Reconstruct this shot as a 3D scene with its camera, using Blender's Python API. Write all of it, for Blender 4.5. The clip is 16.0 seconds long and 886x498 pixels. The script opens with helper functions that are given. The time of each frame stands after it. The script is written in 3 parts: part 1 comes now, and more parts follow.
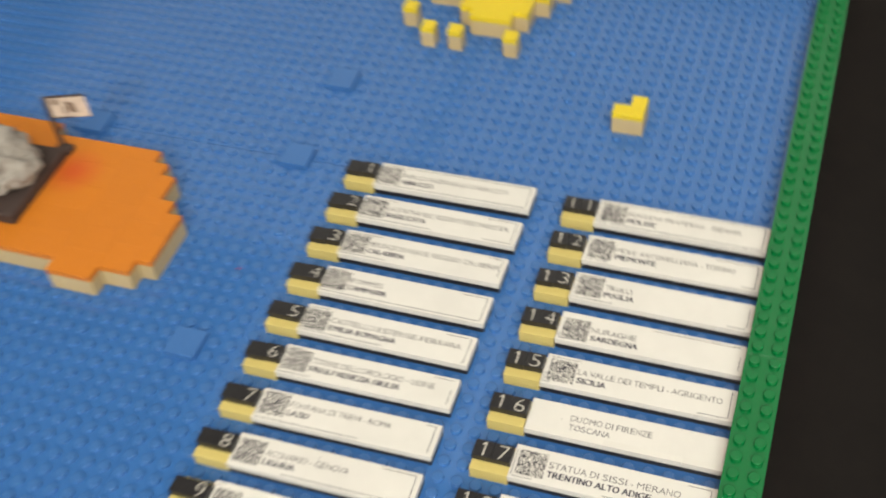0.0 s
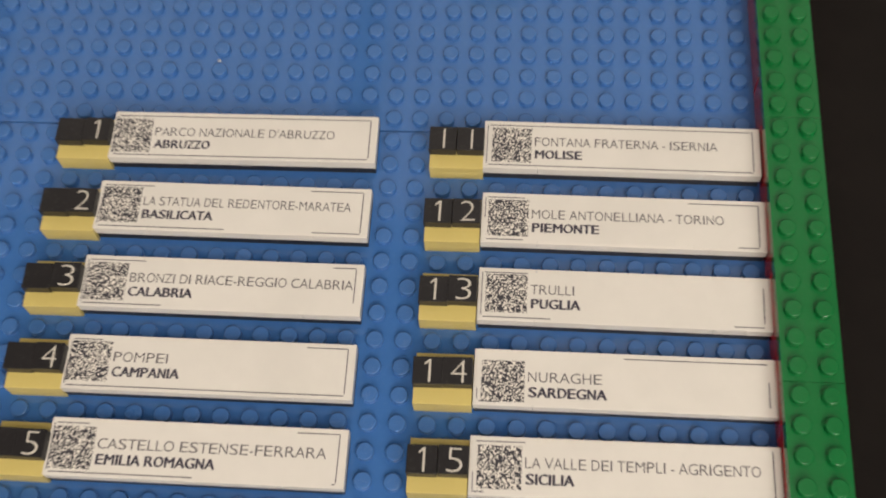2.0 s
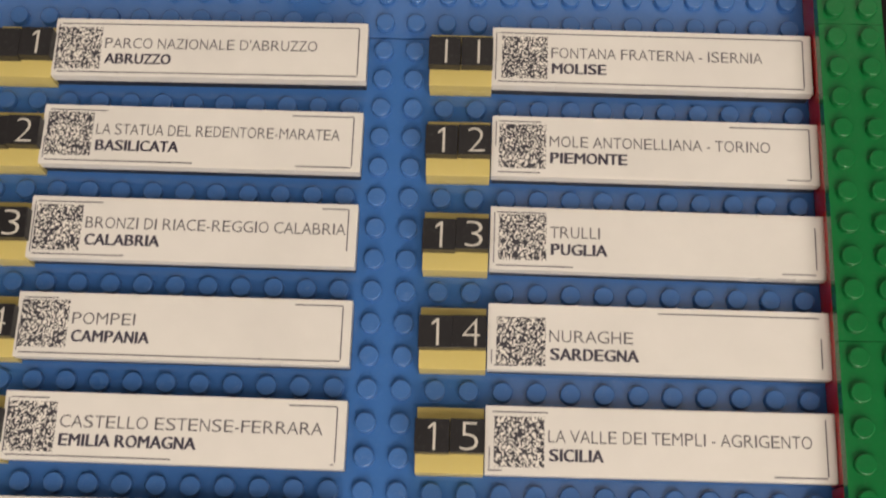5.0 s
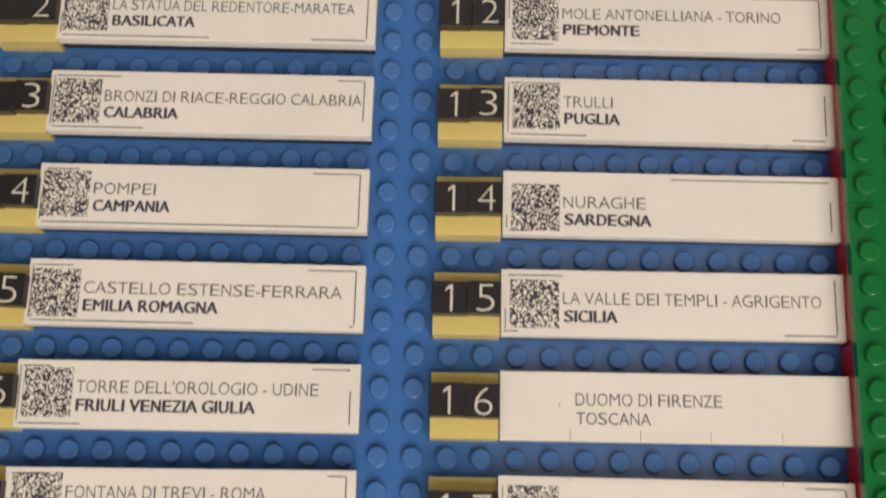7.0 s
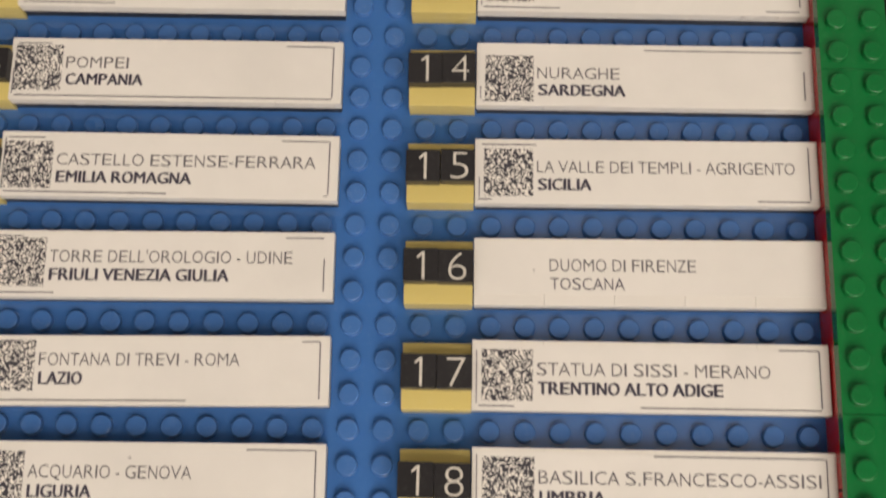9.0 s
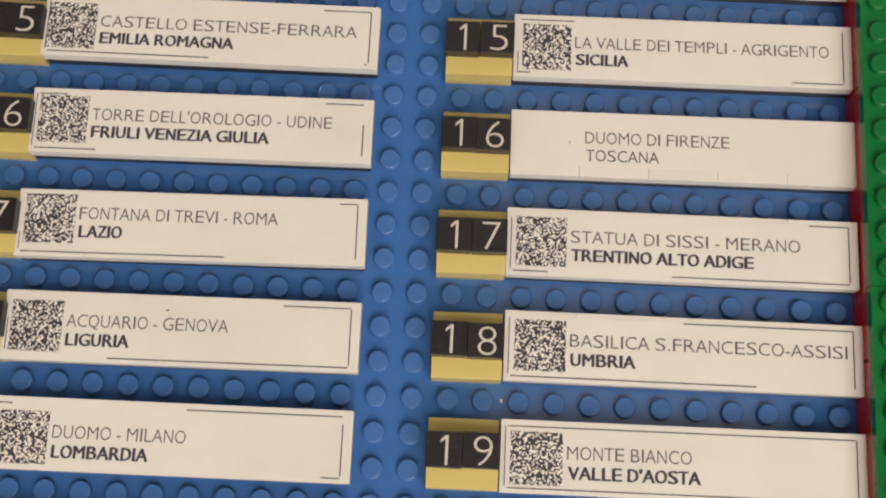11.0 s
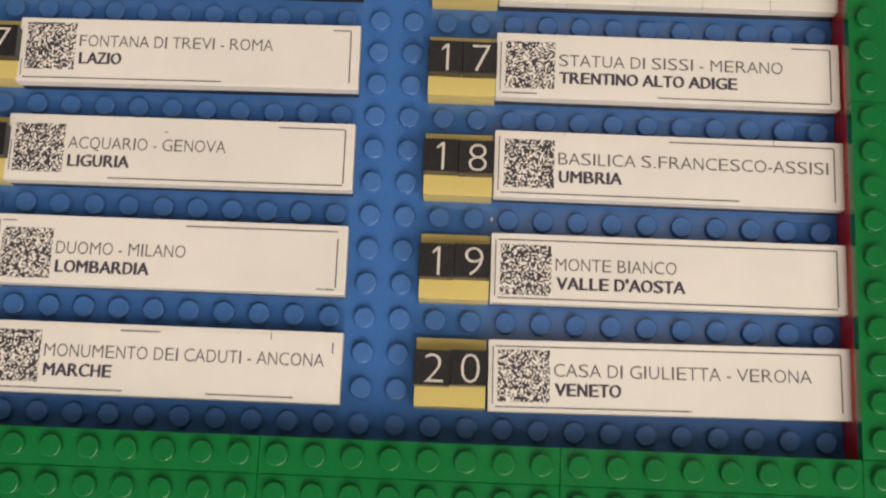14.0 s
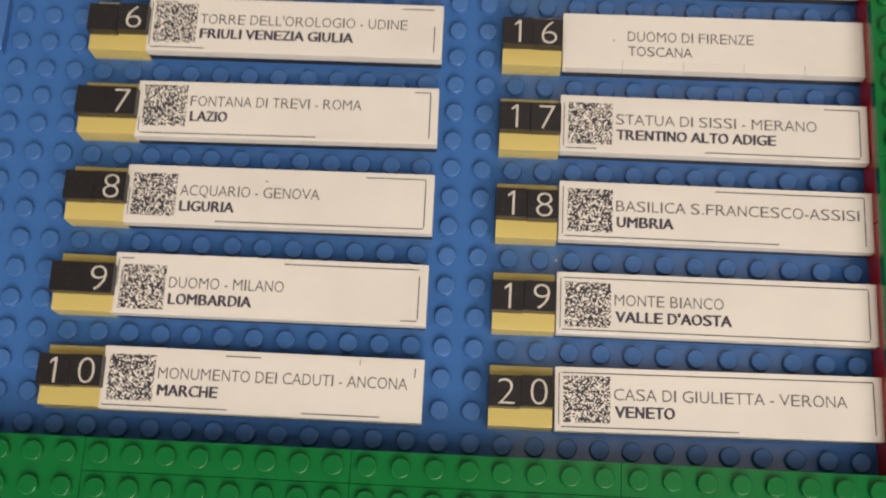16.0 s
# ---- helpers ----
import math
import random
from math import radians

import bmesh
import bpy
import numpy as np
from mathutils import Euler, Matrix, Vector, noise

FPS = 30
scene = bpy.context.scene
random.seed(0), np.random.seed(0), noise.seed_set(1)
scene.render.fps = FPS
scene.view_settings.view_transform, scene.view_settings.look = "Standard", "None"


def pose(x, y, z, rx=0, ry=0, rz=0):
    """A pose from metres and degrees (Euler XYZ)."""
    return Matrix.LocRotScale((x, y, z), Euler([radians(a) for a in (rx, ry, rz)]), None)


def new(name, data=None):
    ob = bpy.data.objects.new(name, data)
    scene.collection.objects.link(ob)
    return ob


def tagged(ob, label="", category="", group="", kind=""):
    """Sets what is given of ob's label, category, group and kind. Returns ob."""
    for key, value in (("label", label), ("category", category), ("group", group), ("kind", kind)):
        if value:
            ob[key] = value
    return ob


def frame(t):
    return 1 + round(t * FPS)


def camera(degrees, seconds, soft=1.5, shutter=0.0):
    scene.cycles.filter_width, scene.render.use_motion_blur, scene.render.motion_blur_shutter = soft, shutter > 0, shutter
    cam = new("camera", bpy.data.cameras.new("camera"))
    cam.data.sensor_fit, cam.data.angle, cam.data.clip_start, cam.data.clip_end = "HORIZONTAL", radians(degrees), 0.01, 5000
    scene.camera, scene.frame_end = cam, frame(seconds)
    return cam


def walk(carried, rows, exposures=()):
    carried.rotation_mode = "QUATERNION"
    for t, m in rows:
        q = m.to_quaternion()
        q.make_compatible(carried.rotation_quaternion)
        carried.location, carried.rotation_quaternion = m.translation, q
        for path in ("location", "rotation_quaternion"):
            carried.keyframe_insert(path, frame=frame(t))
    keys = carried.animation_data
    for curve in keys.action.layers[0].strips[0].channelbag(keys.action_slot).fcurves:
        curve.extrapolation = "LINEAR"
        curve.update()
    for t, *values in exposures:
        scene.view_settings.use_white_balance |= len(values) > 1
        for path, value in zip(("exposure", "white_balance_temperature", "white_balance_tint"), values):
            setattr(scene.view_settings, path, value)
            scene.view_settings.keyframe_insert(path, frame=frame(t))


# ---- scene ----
U = 0.008          # one stud of the building toy
Z0 = 0.78          # height of the blue sheets over the room's floor

cam = camera(40.489, 16.0, soft=2.0, shutter=0.8)
PATH = [
    (0.0, 0.01061, -0.40400, 1.19191, 43.466, 4.793, 18.441),
    (0.5, -0.03696, -0.33456, 1.15256, 38.224, 4.646, 10.676),
    (1.0, -0.07176, -0.29190, 1.12745, 33.738, 3.316, 5.586),
    (1.5, -0.06167, -0.24319, 1.10646, 29.609, 3.789, 3.122),
    (2.0, -0.06741, -0.18876, 1.09037, 25.890, 2.714, 3.279),
    (2.5, -0.07519, -0.16381, 1.07268, 20.504, 2.280, 2.993),
    (3.0, -0.07686, -0.13173, 1.06561, 17.488, 2.021, 1.674),
    (3.2, -0.08579, -0.12837, 1.06231, 17.207, 0.823, 1.274),
    (5.5, -0.08279, -0.14880, 1.06340, 16.515, 1.225, 1.884),
    (6.0, -0.08703, -0.15488, 1.06413, 15.815, 1.427, 1.193),
    (6.5, -0.08699, -0.15319, 1.06384, 14.209, 1.123, 1.305),
    (7.0, -0.08699, -0.16273, 1.06181, 14.546, 1.061, 1.406),
    (7.5, -0.08424, -0.16976, 1.06159, 14.146, 0.987, 0.970),
    (8.0, -0.08477, -0.18246, 1.05771, 14.895, 0.952, 1.036),
    (8.5, -0.08487, -0.18547, 1.05686, 14.424, 0.837, 1.022),
    (9.0, -0.08248, -0.19013, 1.05447, 14.093, 0.726, 1.034),
    (9.2, -0.08587, -0.19537, 1.05456, 14.492, 0.296, 1.017),
    (11.3, -0.09154, -0.21949, 1.05103, 13.259, -0.021, 2.733),
    (11.5, -0.09027, -0.21909, 1.05059, 12.412, -0.014, 2.737),
    (12.0, -0.09021, -0.22694, 1.04866, 12.374, -0.076, 2.809),
    (12.5, -0.09229, -0.23266, 1.04895, 12.625, -0.205, 2.890),
    (13.0, -0.09266, -0.24141, 1.04812, 12.997, -0.185, 2.718),
    (13.5, -0.09138, -0.25068, 1.04749, 12.772, -0.110, 2.578),
    (14.0, -0.08810, -0.25455, 1.05105, 12.393, 0.070, 2.314),
    (14.5, -0.09752, -0.26258, 1.05629, 13.090, -0.398, 2.781),
    (15.0, -0.10520, -0.26339, 1.06341, 13.383, 0.274, 4.050),
    (15.5, -0.10310, -0.26454, 1.07154, 14.234, 0.437, 3.619),
    (16.0, -0.09912, -0.27156, 1.08038, 16.002, 1.099, 2.896),
]
walk(cam, [(t, pose(x, y, z, rx, ry, rz)) for t, x, y, z, rx, ry, rz in PATH],
     [(0.0, 0.84, 6130, 1), (0.5, 0.76, 6170, 2), (1.0, 0.62, 6270, 5), (2.0, 0.48, 6420, 8), (3.0, 0.43, 6500, 10), (16.0, 0.41, 6500, 10)])

# ---- light ----
world = bpy.data.worlds.new("room_air")
scene.world = world
world.use_nodes = True
world.node_tree.nodes["Background"].inputs["Color"].default_value = (0.9, 0.85, 0.78, 1)
world.node_tree.nodes["Background"].inputs["Strength"].default_value = 0.03

LAMPS = [  # x, y, side, watts: broad luminous panels and one small bright spot, unseen, added in the ceiling
    (-1.85, -1.60, 2.20, 8), (0.80, -1.80, 2.00, 56), (0.20, -2.84, 0.14, 24),
    # Weak panels added only for a pale sheen on the right-hand blue.
    (0.25, 0.22, 0.56, 0.45), (0.25, 0.84, 0.56, 0.45),
    # Northern rows added for sheen on the far blue sheets.
    (-0.90, 1.40, 0.80, 0.8), (0.00, 1.40, 0.80, 0.8), (0.90, 1.40, 0.80, 0.8),
    (-1.80, 2.28, 1.36, 2.5), (-0.38, 2.28, 1.36, 2.5), (1.04, 2.28, 1.36, 3), (2.16, 2.28, 0.76, 1.5),
]
for lx, ly, side, watts in LAMPS:
    lamp = bpy.data.lights.new("unseen_panel_light", "AREA")
    lamp.shape, lamp.size, lamp.energy, lamp.color = "SQUARE", side, watts, (1.0, 0.870, 0.748)
    new("unseen_panel_light", lamp).matrix_world = pose(lx, ly, 2.765)


# ---- materials ----
def nodes_of(name):
    m = bpy.data.materials.new(name)
    m.use_nodes = True
    nt = m.node_tree
    return m, nt, nt.nodes["Principled BSDF"]


def put(nt, kind, **values):
    n = nt.nodes.new(kind)
    for k, v in values.items():
        n.inputs[k].default_value = v
    return n


def mix(nt, fac, a, b):
    n = nt.nodes.new("ShaderNodeMix")
    n.data_type = "RGBA"
    for sock, v in ((n.inputs[0], fac), (n.inputs[6], a), (n.inputs[7], b)):
        if isinstance(v, bpy.types.NodeSocket):
            nt.links.new(v, sock)
        elif isinstance(v, (int, float)):
            sock.default_value = v
        else:
            sock.default_value = (*v, 1)
    return n.outputs[2]


def plastic(name, colour, rough=0.28, vary=0.12, dust=0.10, bump=0.05):
    """Moulded plastic with cloudy tone, fine dust, uneven gloss and a faint orange-peel relief."""
    m, nt, b = nodes_of(name)
    pos = nt.nodes.new("ShaderNodeNewGeometry").outputs["Position"]
    big = put(nt, "ShaderNodeTexNoise", Scale=38.0, Detail=4.0)
    fine = put(nt, "ShaderNodeTexNoise", Scale=900.0, Detail=3.0)
    relief = put(nt, "ShaderNodeTexNoise", Scale=420.0, Detail=2.0)
    for n in (big, fine, relief):
        nt.links.new(pos, n.inputs["Vector"])
    rnd = nt.nodes.new("ShaderNodeObjectInfo").outputs["Random"]
    dark = [c * (1 - vary) for c in colour]
    light = [min(1, c * (1 + vary)) for c in colour]
    tone = mix(nt, big.outputs["Fac"], dark, light)
    tone2 = mix(nt, rnd, [c * 0.95 for c in colour], [min(1, c * 1.05) for c in colour])
    tone = mix(nt, 0.45, tone, tone2)
    ramp = nt.nodes.new("ShaderNodeMapRange")
    ramp.inputs["From Min"].default_value, ramp.inputs["From Max"].default_value = 0.55, 0.8
    ramp.inputs["To Max"].default_value = dust
    nt.links.new(fine.outputs["Fac"], ramp.inputs["Value"])
    tone = mix(nt, ramp.outputs["Result"], tone, (0.62, 0.60, 0.56))
    nt.links.new(tone, b.inputs["Base Color"])
    rr = nt.nodes.new("ShaderNodeMapRange")
    rr.inputs["To Min"].default_value, rr.inputs["To Max"].default_value = rough * 0.75, rough * 1.35
    nt.links.new(big.outputs["Fac"], rr.inputs["Value"])
    nt.links.new(rr.outputs["Result"], b.inputs["Roughness"])
    bp = put(nt, "ShaderNodeBump", Strength=bump, Distance=0.0004)
    nt.links.new(relief.outputs["Fac"], bp.inputs["Height"])
    nt.links.new(bp.outputs["Normal"], b.inputs["Normal"])
    b.inputs["IOR"].default_value = 1.53
    return m


def plain(name, a, c, scale, rough, bump=0.0, metal=0.0, smudge=0.0):
    """A dull surface between two tones, with broad smudges where asked."""
    m, nt, b = nodes_of(name)
    pos = nt.nodes.new("ShaderNodeNewGeometry").outputs["Position"]
    n1 = put(nt, "ShaderNodeTexNoise", Scale=scale, Detail=6.0, Roughness=0.65)
    nt.links.new(pos, n1.inputs["Vector"])
    tone = mix(nt, n1.outputs["Fac"], a, c)
    if smudge:
        n2 = put(nt, "ShaderNodeTexNoise", Scale=scale / 5, Detail=3.0)
        nt.links.new(pos, n2.inputs["Vector"])
        reach = nt.nodes.new("ShaderNodeMapRange")
        for k, v in (("From Min", 0.45), ("From Max", 0.75), ("To Max", smudge)):
            reach.inputs[k].default_value = v
        nt.links.new(n2.outputs["Fac"], reach.inputs["Value"])
        tone = mix(nt, reach.outputs["Result"], tone, [v * 0.7 for v in a])
    nt.links.new(tone, b.inputs["Base Color"])
    b.inputs["Roughness"].default_value, b.inputs["Metallic"].default_value = rough, metal
    if bump:
        bp = put(nt, "ShaderNodeBump", Strength=bump, Distance=0.001)
        nt.links.new(n1.outputs["Fac"], bp.inputs["Height"])
        nt.links.new(bp.outputs["Normal"], b.inputs["Normal"])
    return m


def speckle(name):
    """Fine random black-and-white squares standing in for a QR code; it spells nothing."""
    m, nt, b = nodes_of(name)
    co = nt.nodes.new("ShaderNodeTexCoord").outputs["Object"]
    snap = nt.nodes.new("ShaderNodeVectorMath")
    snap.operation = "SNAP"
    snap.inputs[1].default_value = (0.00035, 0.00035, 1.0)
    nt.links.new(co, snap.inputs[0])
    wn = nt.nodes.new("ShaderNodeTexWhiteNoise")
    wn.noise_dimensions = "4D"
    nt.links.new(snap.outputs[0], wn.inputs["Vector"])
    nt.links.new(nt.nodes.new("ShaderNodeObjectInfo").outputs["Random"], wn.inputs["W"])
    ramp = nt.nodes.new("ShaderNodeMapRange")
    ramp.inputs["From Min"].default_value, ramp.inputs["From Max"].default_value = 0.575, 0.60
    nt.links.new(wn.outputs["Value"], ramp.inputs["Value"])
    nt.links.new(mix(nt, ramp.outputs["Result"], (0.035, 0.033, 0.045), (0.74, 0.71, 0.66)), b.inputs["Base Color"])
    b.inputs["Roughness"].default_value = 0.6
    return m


BLUE = plastic("blue_plastic", (0.048, 0.151, 0.420), 0.30, 0.10, 0.06)
BLUE_SHEET = plastic("blue_sheet_plastic", (0.048, 0.151, 0.420), 0.08, 0.10, 0.03, 0.015)
BLUE_TILE = plastic("blue_tile_plastic", (0.048, 0.149, 0.416), 0.36, 0.06, 0.05, 0.02)
GREEN = plastic("green_plastic", (0.006, 0.148, 0.036), 0.17, 0.12, 0.015, 0.04)
RED = plastic("red_plastic", (0.42, 0.008, 0.010), 0.18, 0.10, 0.03, 0.03)
TAN = plastic("yellowish_tan_plastic", (0.61, 0.505, 0.17), 0.35, 0.08, 0.06, 0.04)
SAND = plastic("sand_plastic", (0.52, 0.41, 0.22), 0.42, 0.08, 0.06, 0.04)
WHITE = plastic("white_plastic", (0.70, 0.68, 0.64), 0.30, 0.03, 0.03, 0.02)
BLACK = plastic("black_plastic", (0.019, 0.018, 0.020), 0.32, 0.25, 0.03, 0.05)
ORANGE = plastic("orange_plastic", (0.57, 0.182, 0.010), 0.50, 0.07, 0.04, 0.05)
for _m, _level in ((GREEN, 0.36), (BLACK, 0.30)):
    _m.node_tree.nodes["Principled BSDF"].inputs["Specular IOR Level"].default_value = _level
# Orange turns redder in a soft round spot beside the plinth.
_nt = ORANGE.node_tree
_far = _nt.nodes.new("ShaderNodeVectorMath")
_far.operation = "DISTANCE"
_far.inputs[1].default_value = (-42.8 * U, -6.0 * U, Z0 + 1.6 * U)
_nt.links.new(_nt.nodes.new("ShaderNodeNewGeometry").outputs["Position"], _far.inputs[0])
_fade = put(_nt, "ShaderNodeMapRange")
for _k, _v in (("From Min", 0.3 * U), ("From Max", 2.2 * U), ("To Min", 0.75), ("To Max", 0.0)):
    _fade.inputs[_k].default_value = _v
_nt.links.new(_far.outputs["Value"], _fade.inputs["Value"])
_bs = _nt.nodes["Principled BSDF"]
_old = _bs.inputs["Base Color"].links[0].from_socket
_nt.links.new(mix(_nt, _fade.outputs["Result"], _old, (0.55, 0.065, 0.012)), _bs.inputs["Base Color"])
YELLOW = plastic("yellow_plastic", (0.72, 0.56, 0.012), 0.33, 0.06, 0.03, 0.04)
PAPER = plain("label_paper", (0.68, 0.665, 0.63), (0.74, 0.72, 0.685), 160.0, 0.55, 0.03, smudge=0.22)
INK = plain("black_ink", (0.026, 0.022, 0.040), (0.055, 0.048, 0.075), 900.0, 0.6)
INK_THIN = plain("thin_grey_ink", (0.06, 0.055, 0.065), (0.13, 0.12, 0.13), 900.0, 0.6)
DIGIT = plain("white_print", (0.50, 0.48, 0.43), (0.66, 0.63, 0.57), 700.0, 0.5)
SPECKLE = speckle("code_stand_in_print")
CLOTH = plain("black_cloth", (0.007, 0.006, 0.006), (0.014, 0.012, 0.011), 60.0, 0.95, 0.4)
CLOTH.node_tree.nodes["Principled BSDF"].inputs["Specular IOR Level"].default_value = 0.12
ROCK = plain("grey_rock", (0.07, 0.058, 0.05), (0.54, 0.505, 0.46), 170.0, 0.9, 1.0)
DARK = plain("dark_grey_plinth", (0.028, 0.017, 0.015), (0.070, 0.048, 0.043), 220.0, 0.7, 0.3)
FLAG_PRINT = plain("faded_flag_print", (0.30, 0.24, 0.19), (0.85, 0.74, 0.64), 230.0, 0.75)
BROWN = plain("brown_print", (0.08, 0.05, 0.035), (0.22, 0.15, 0.10), 300.0, 0.75)
WALLPAINT = plain("cream_wall_paint", (0.50, 0.48, 0.45), (0.56, 0.54, 0.51), 3.0, 0.85, 0.05)
# Unseen ceiling kept dark so it reflects less in the plastic.
CEILPAINT = plain("dimmed_ceiling_paint", (0.27, 0.265, 0.255), (0.31, 0.305, 0.295), 2.0, 0.9)
FLOORTILE = plain("grey_stone_floor", (0.26, 0.25, 0.235), (0.34, 0.33, 0.31), 5.0, 0.45, 0.05)
METAL = plain("grey_lamp_frame", (0.5, 0.5, 0.5), (0.6, 0.6, 0.6), 30.0, 0.4)
GLOW, _nt, _b = nodes_of("lit_diffuser")
_b.inputs["Base Color"].default_value = (0.9, 0.9, 0.9, 1)
_b.inputs["Emission Color"].default_value = (1.0, 0.86, 0.70, 1)
_b.inputs["Emission Strength"].default_value = 0.06


# ---- mesh helpers ----
def link(name, me, material, parent=None, label=""):
    me.materials.clear()
    me.materials.append(material)
    ob = new(name, me)
    ob.parent = parent
    return tagged(ob, label)


def part(name, bm, material, parent=None, label=""):
    me = bpy.data.meshes.new(name)
    bm.to_mesh(me)
    bm.free()
    return link(name, me, material, parent, label)


def box(bm, x0, x1, y0, y1, z0, z1, bevel=0.0, segments=1):
    """A box in studs, its edges rounded by bevel."""
    made = bmesh.ops.create_cube(bm, size=1.0)["verts"]
    for v in made:
        v.co = Vector(((x0 + (v.co.x + 0.5) * (x1 - x0)) * U, (y0 + (v.co.y + 0.5) * (y1 - y0)) * U,
                       (z0 + (v.co.z + 0.5) * (z1 - z0)) * U))
    if bevel:
        edges = list({e for v in made for e in v.link_edges})
        bmesh.ops.bevel(bm, geom=edges, offset=bevel * U, segments=segments, affect="EDGES", profile=0.5)
    return bm


def solid(*args, **kw):
    return box(bmesh.new(), *args, **kw)


def empty(name, x=0, y=0, z=0, turn=0.0, label="", category="", group="", kind=""):
    ob = new(name)
    ob.empty_display_size = 0.01
    ob.matrix_basis = pose(x * U, y * U, Z0 + z * U, 0, 0, turn)
    return tagged(ob, label, category, group, kind)


def stud_arrays(cx, cy, z, n=14, r=0.30, h=0.2125):
    """Rings and faces of one stud with a rounded rim, in studs."""
    rings = [(r, 0.0), (r, h - 0.035), (r - 0.012, h - 0.010), (r - 0.042, h)]
    verts, faces = [], []
    for rr, zz in rings:
        for k in range(n):
            a = 2 * math.pi * k / n
            verts.append(((cx + rr * math.cos(a)) * U, (cy + rr * math.sin(a)) * U, (z + zz) * U))
    for i in range(len(rings) - 1):
        for k in range(n):
            k2 = (k + 1) % n
            faces.append((i * n + k, i * n + k2, (i + 1) * n + k2, (i + 1) * n + k))
    faces.append(tuple((len(rings) - 1) * n + k for k in range(n)))
    return verts, faces


def studs_mesh(name, places, z, n=14):
    verts, faces = [], []
    for cx, cy in places:
        v, f = stud_arrays(cx, cy, z, n)
        off = len(verts)
        verts += v
        faces += [tuple(i + off for i in q) for q in f]
    me = bpy.data.meshes.new(name)
    me.from_pydata(verts, [], faces)
    me.polygons.foreach_set("use_smooth", [len(p.vertices) == 4 for p in me.polygons])
    return me


def marked_stud():
    """A stud whose top bears the faint moulded maker's mark, as plain slanted bars."""
    me = studs_mesh("stud", [(0, 0)], 0.0, 20)
    bm = bmesh.new()
    bm.from_mesh(me)
    for k in range(4):
        x = -0.15 + 0.1 * k
        box(bm, x - 0.022, x + 0.022, -0.075, 0.075, 0.2115, 0.2205)
    for v in bm.verts:
        if v.co.z > 0.2114 * U and abs(v.co.y) < 0.08 * U:
            v.co.x += 0.25 * v.co.y
    bm.to_mesh(me)
    bm.free()
    return me


STUD = {m.name: marked_stud() for m in (BLUE, GREEN)}
for key, mat in ((BLUE.name, BLUE), (GREEN.name, GREEN)):
    STUD[key].materials.append(mat)


def stud_object(x, y, z, mat, parent):
    ob = new("stud", STUD[mat.name])
    ob.parent = parent
    ob.location = (x * U, y * U, z * U)
    return ob


# ---- the room: an unseen shell added for bounced light and reflections ----
def slab(name, x0, x1, y0, y1, z0, z1, mat):
    bm = bmesh.new()
    for v in bmesh.ops.create_cube(bm, size=1.0)["verts"]:
        v.co = Vector((x0 + (v.co.x + 0.5) * (x1 - x0), y0 + (v.co.y + 0.5) * (y1 - y0), z0 + (v.co.z + 0.5) * (z1 - z0)))
    return tagged(part(name, bm, mat), kind="structure")


slab("floor", -3.2, 2.8, -3.0, 3.0, -0.1, 0.0, FLOORTILE)
slab("ceiling", -3.2, 2.8, -3.0, 3.0, 2.8, 2.9, CEILPAINT)
slab("wall_north", -3.3, 2.9, 3.0, 3.1, -0.1, 2.9, WALLPAINT)
slab("wall_south", -3.3, 2.9, -3.1, -3.0, -0.1, 2.9, WALLPAINT)
slab("wall_west", -3.3, -3.2, -3.0, 3.0, -0.1, 2.9, WALLPAINT)
slab("wall_east", 2.8, 2.9, -3.0, 3.0, -0.1, 2.9, WALLPAINT)


# Housings for the added lamps; none of them is ever in view.
def unseen_lamp(x, y, side):
    top = new("unseen_ceiling_light")
    top.location = (x, y, 2.8)
    tagged(top, "unseen square ceiling light panel with a grey metal frame, added for light and sheen", "ceiling light", "ceiling lights")
    i = side / 2 + 0.01
    o = i + 0.03
    for a, b, c, d in ((-o, o, -o, -i), (-o, o, i, o), (-o, -i, -i, i), (i, o, -i, i)):
        part("frame_bar", solid(a / U, b / U, c / U, d / U, -0.03 / U, 0, bevel=0.3), METAL, top)
    part("diffuser", solid(-i / U, i / U, -i / U, i / U, -0.02 / U, -0.004 / U), GLOW, top, "faintly glowing white diffuser of an added lamp")


for lx, ly, side, watts in LAMPS:
    unseen_lamp(lx, ly, side)


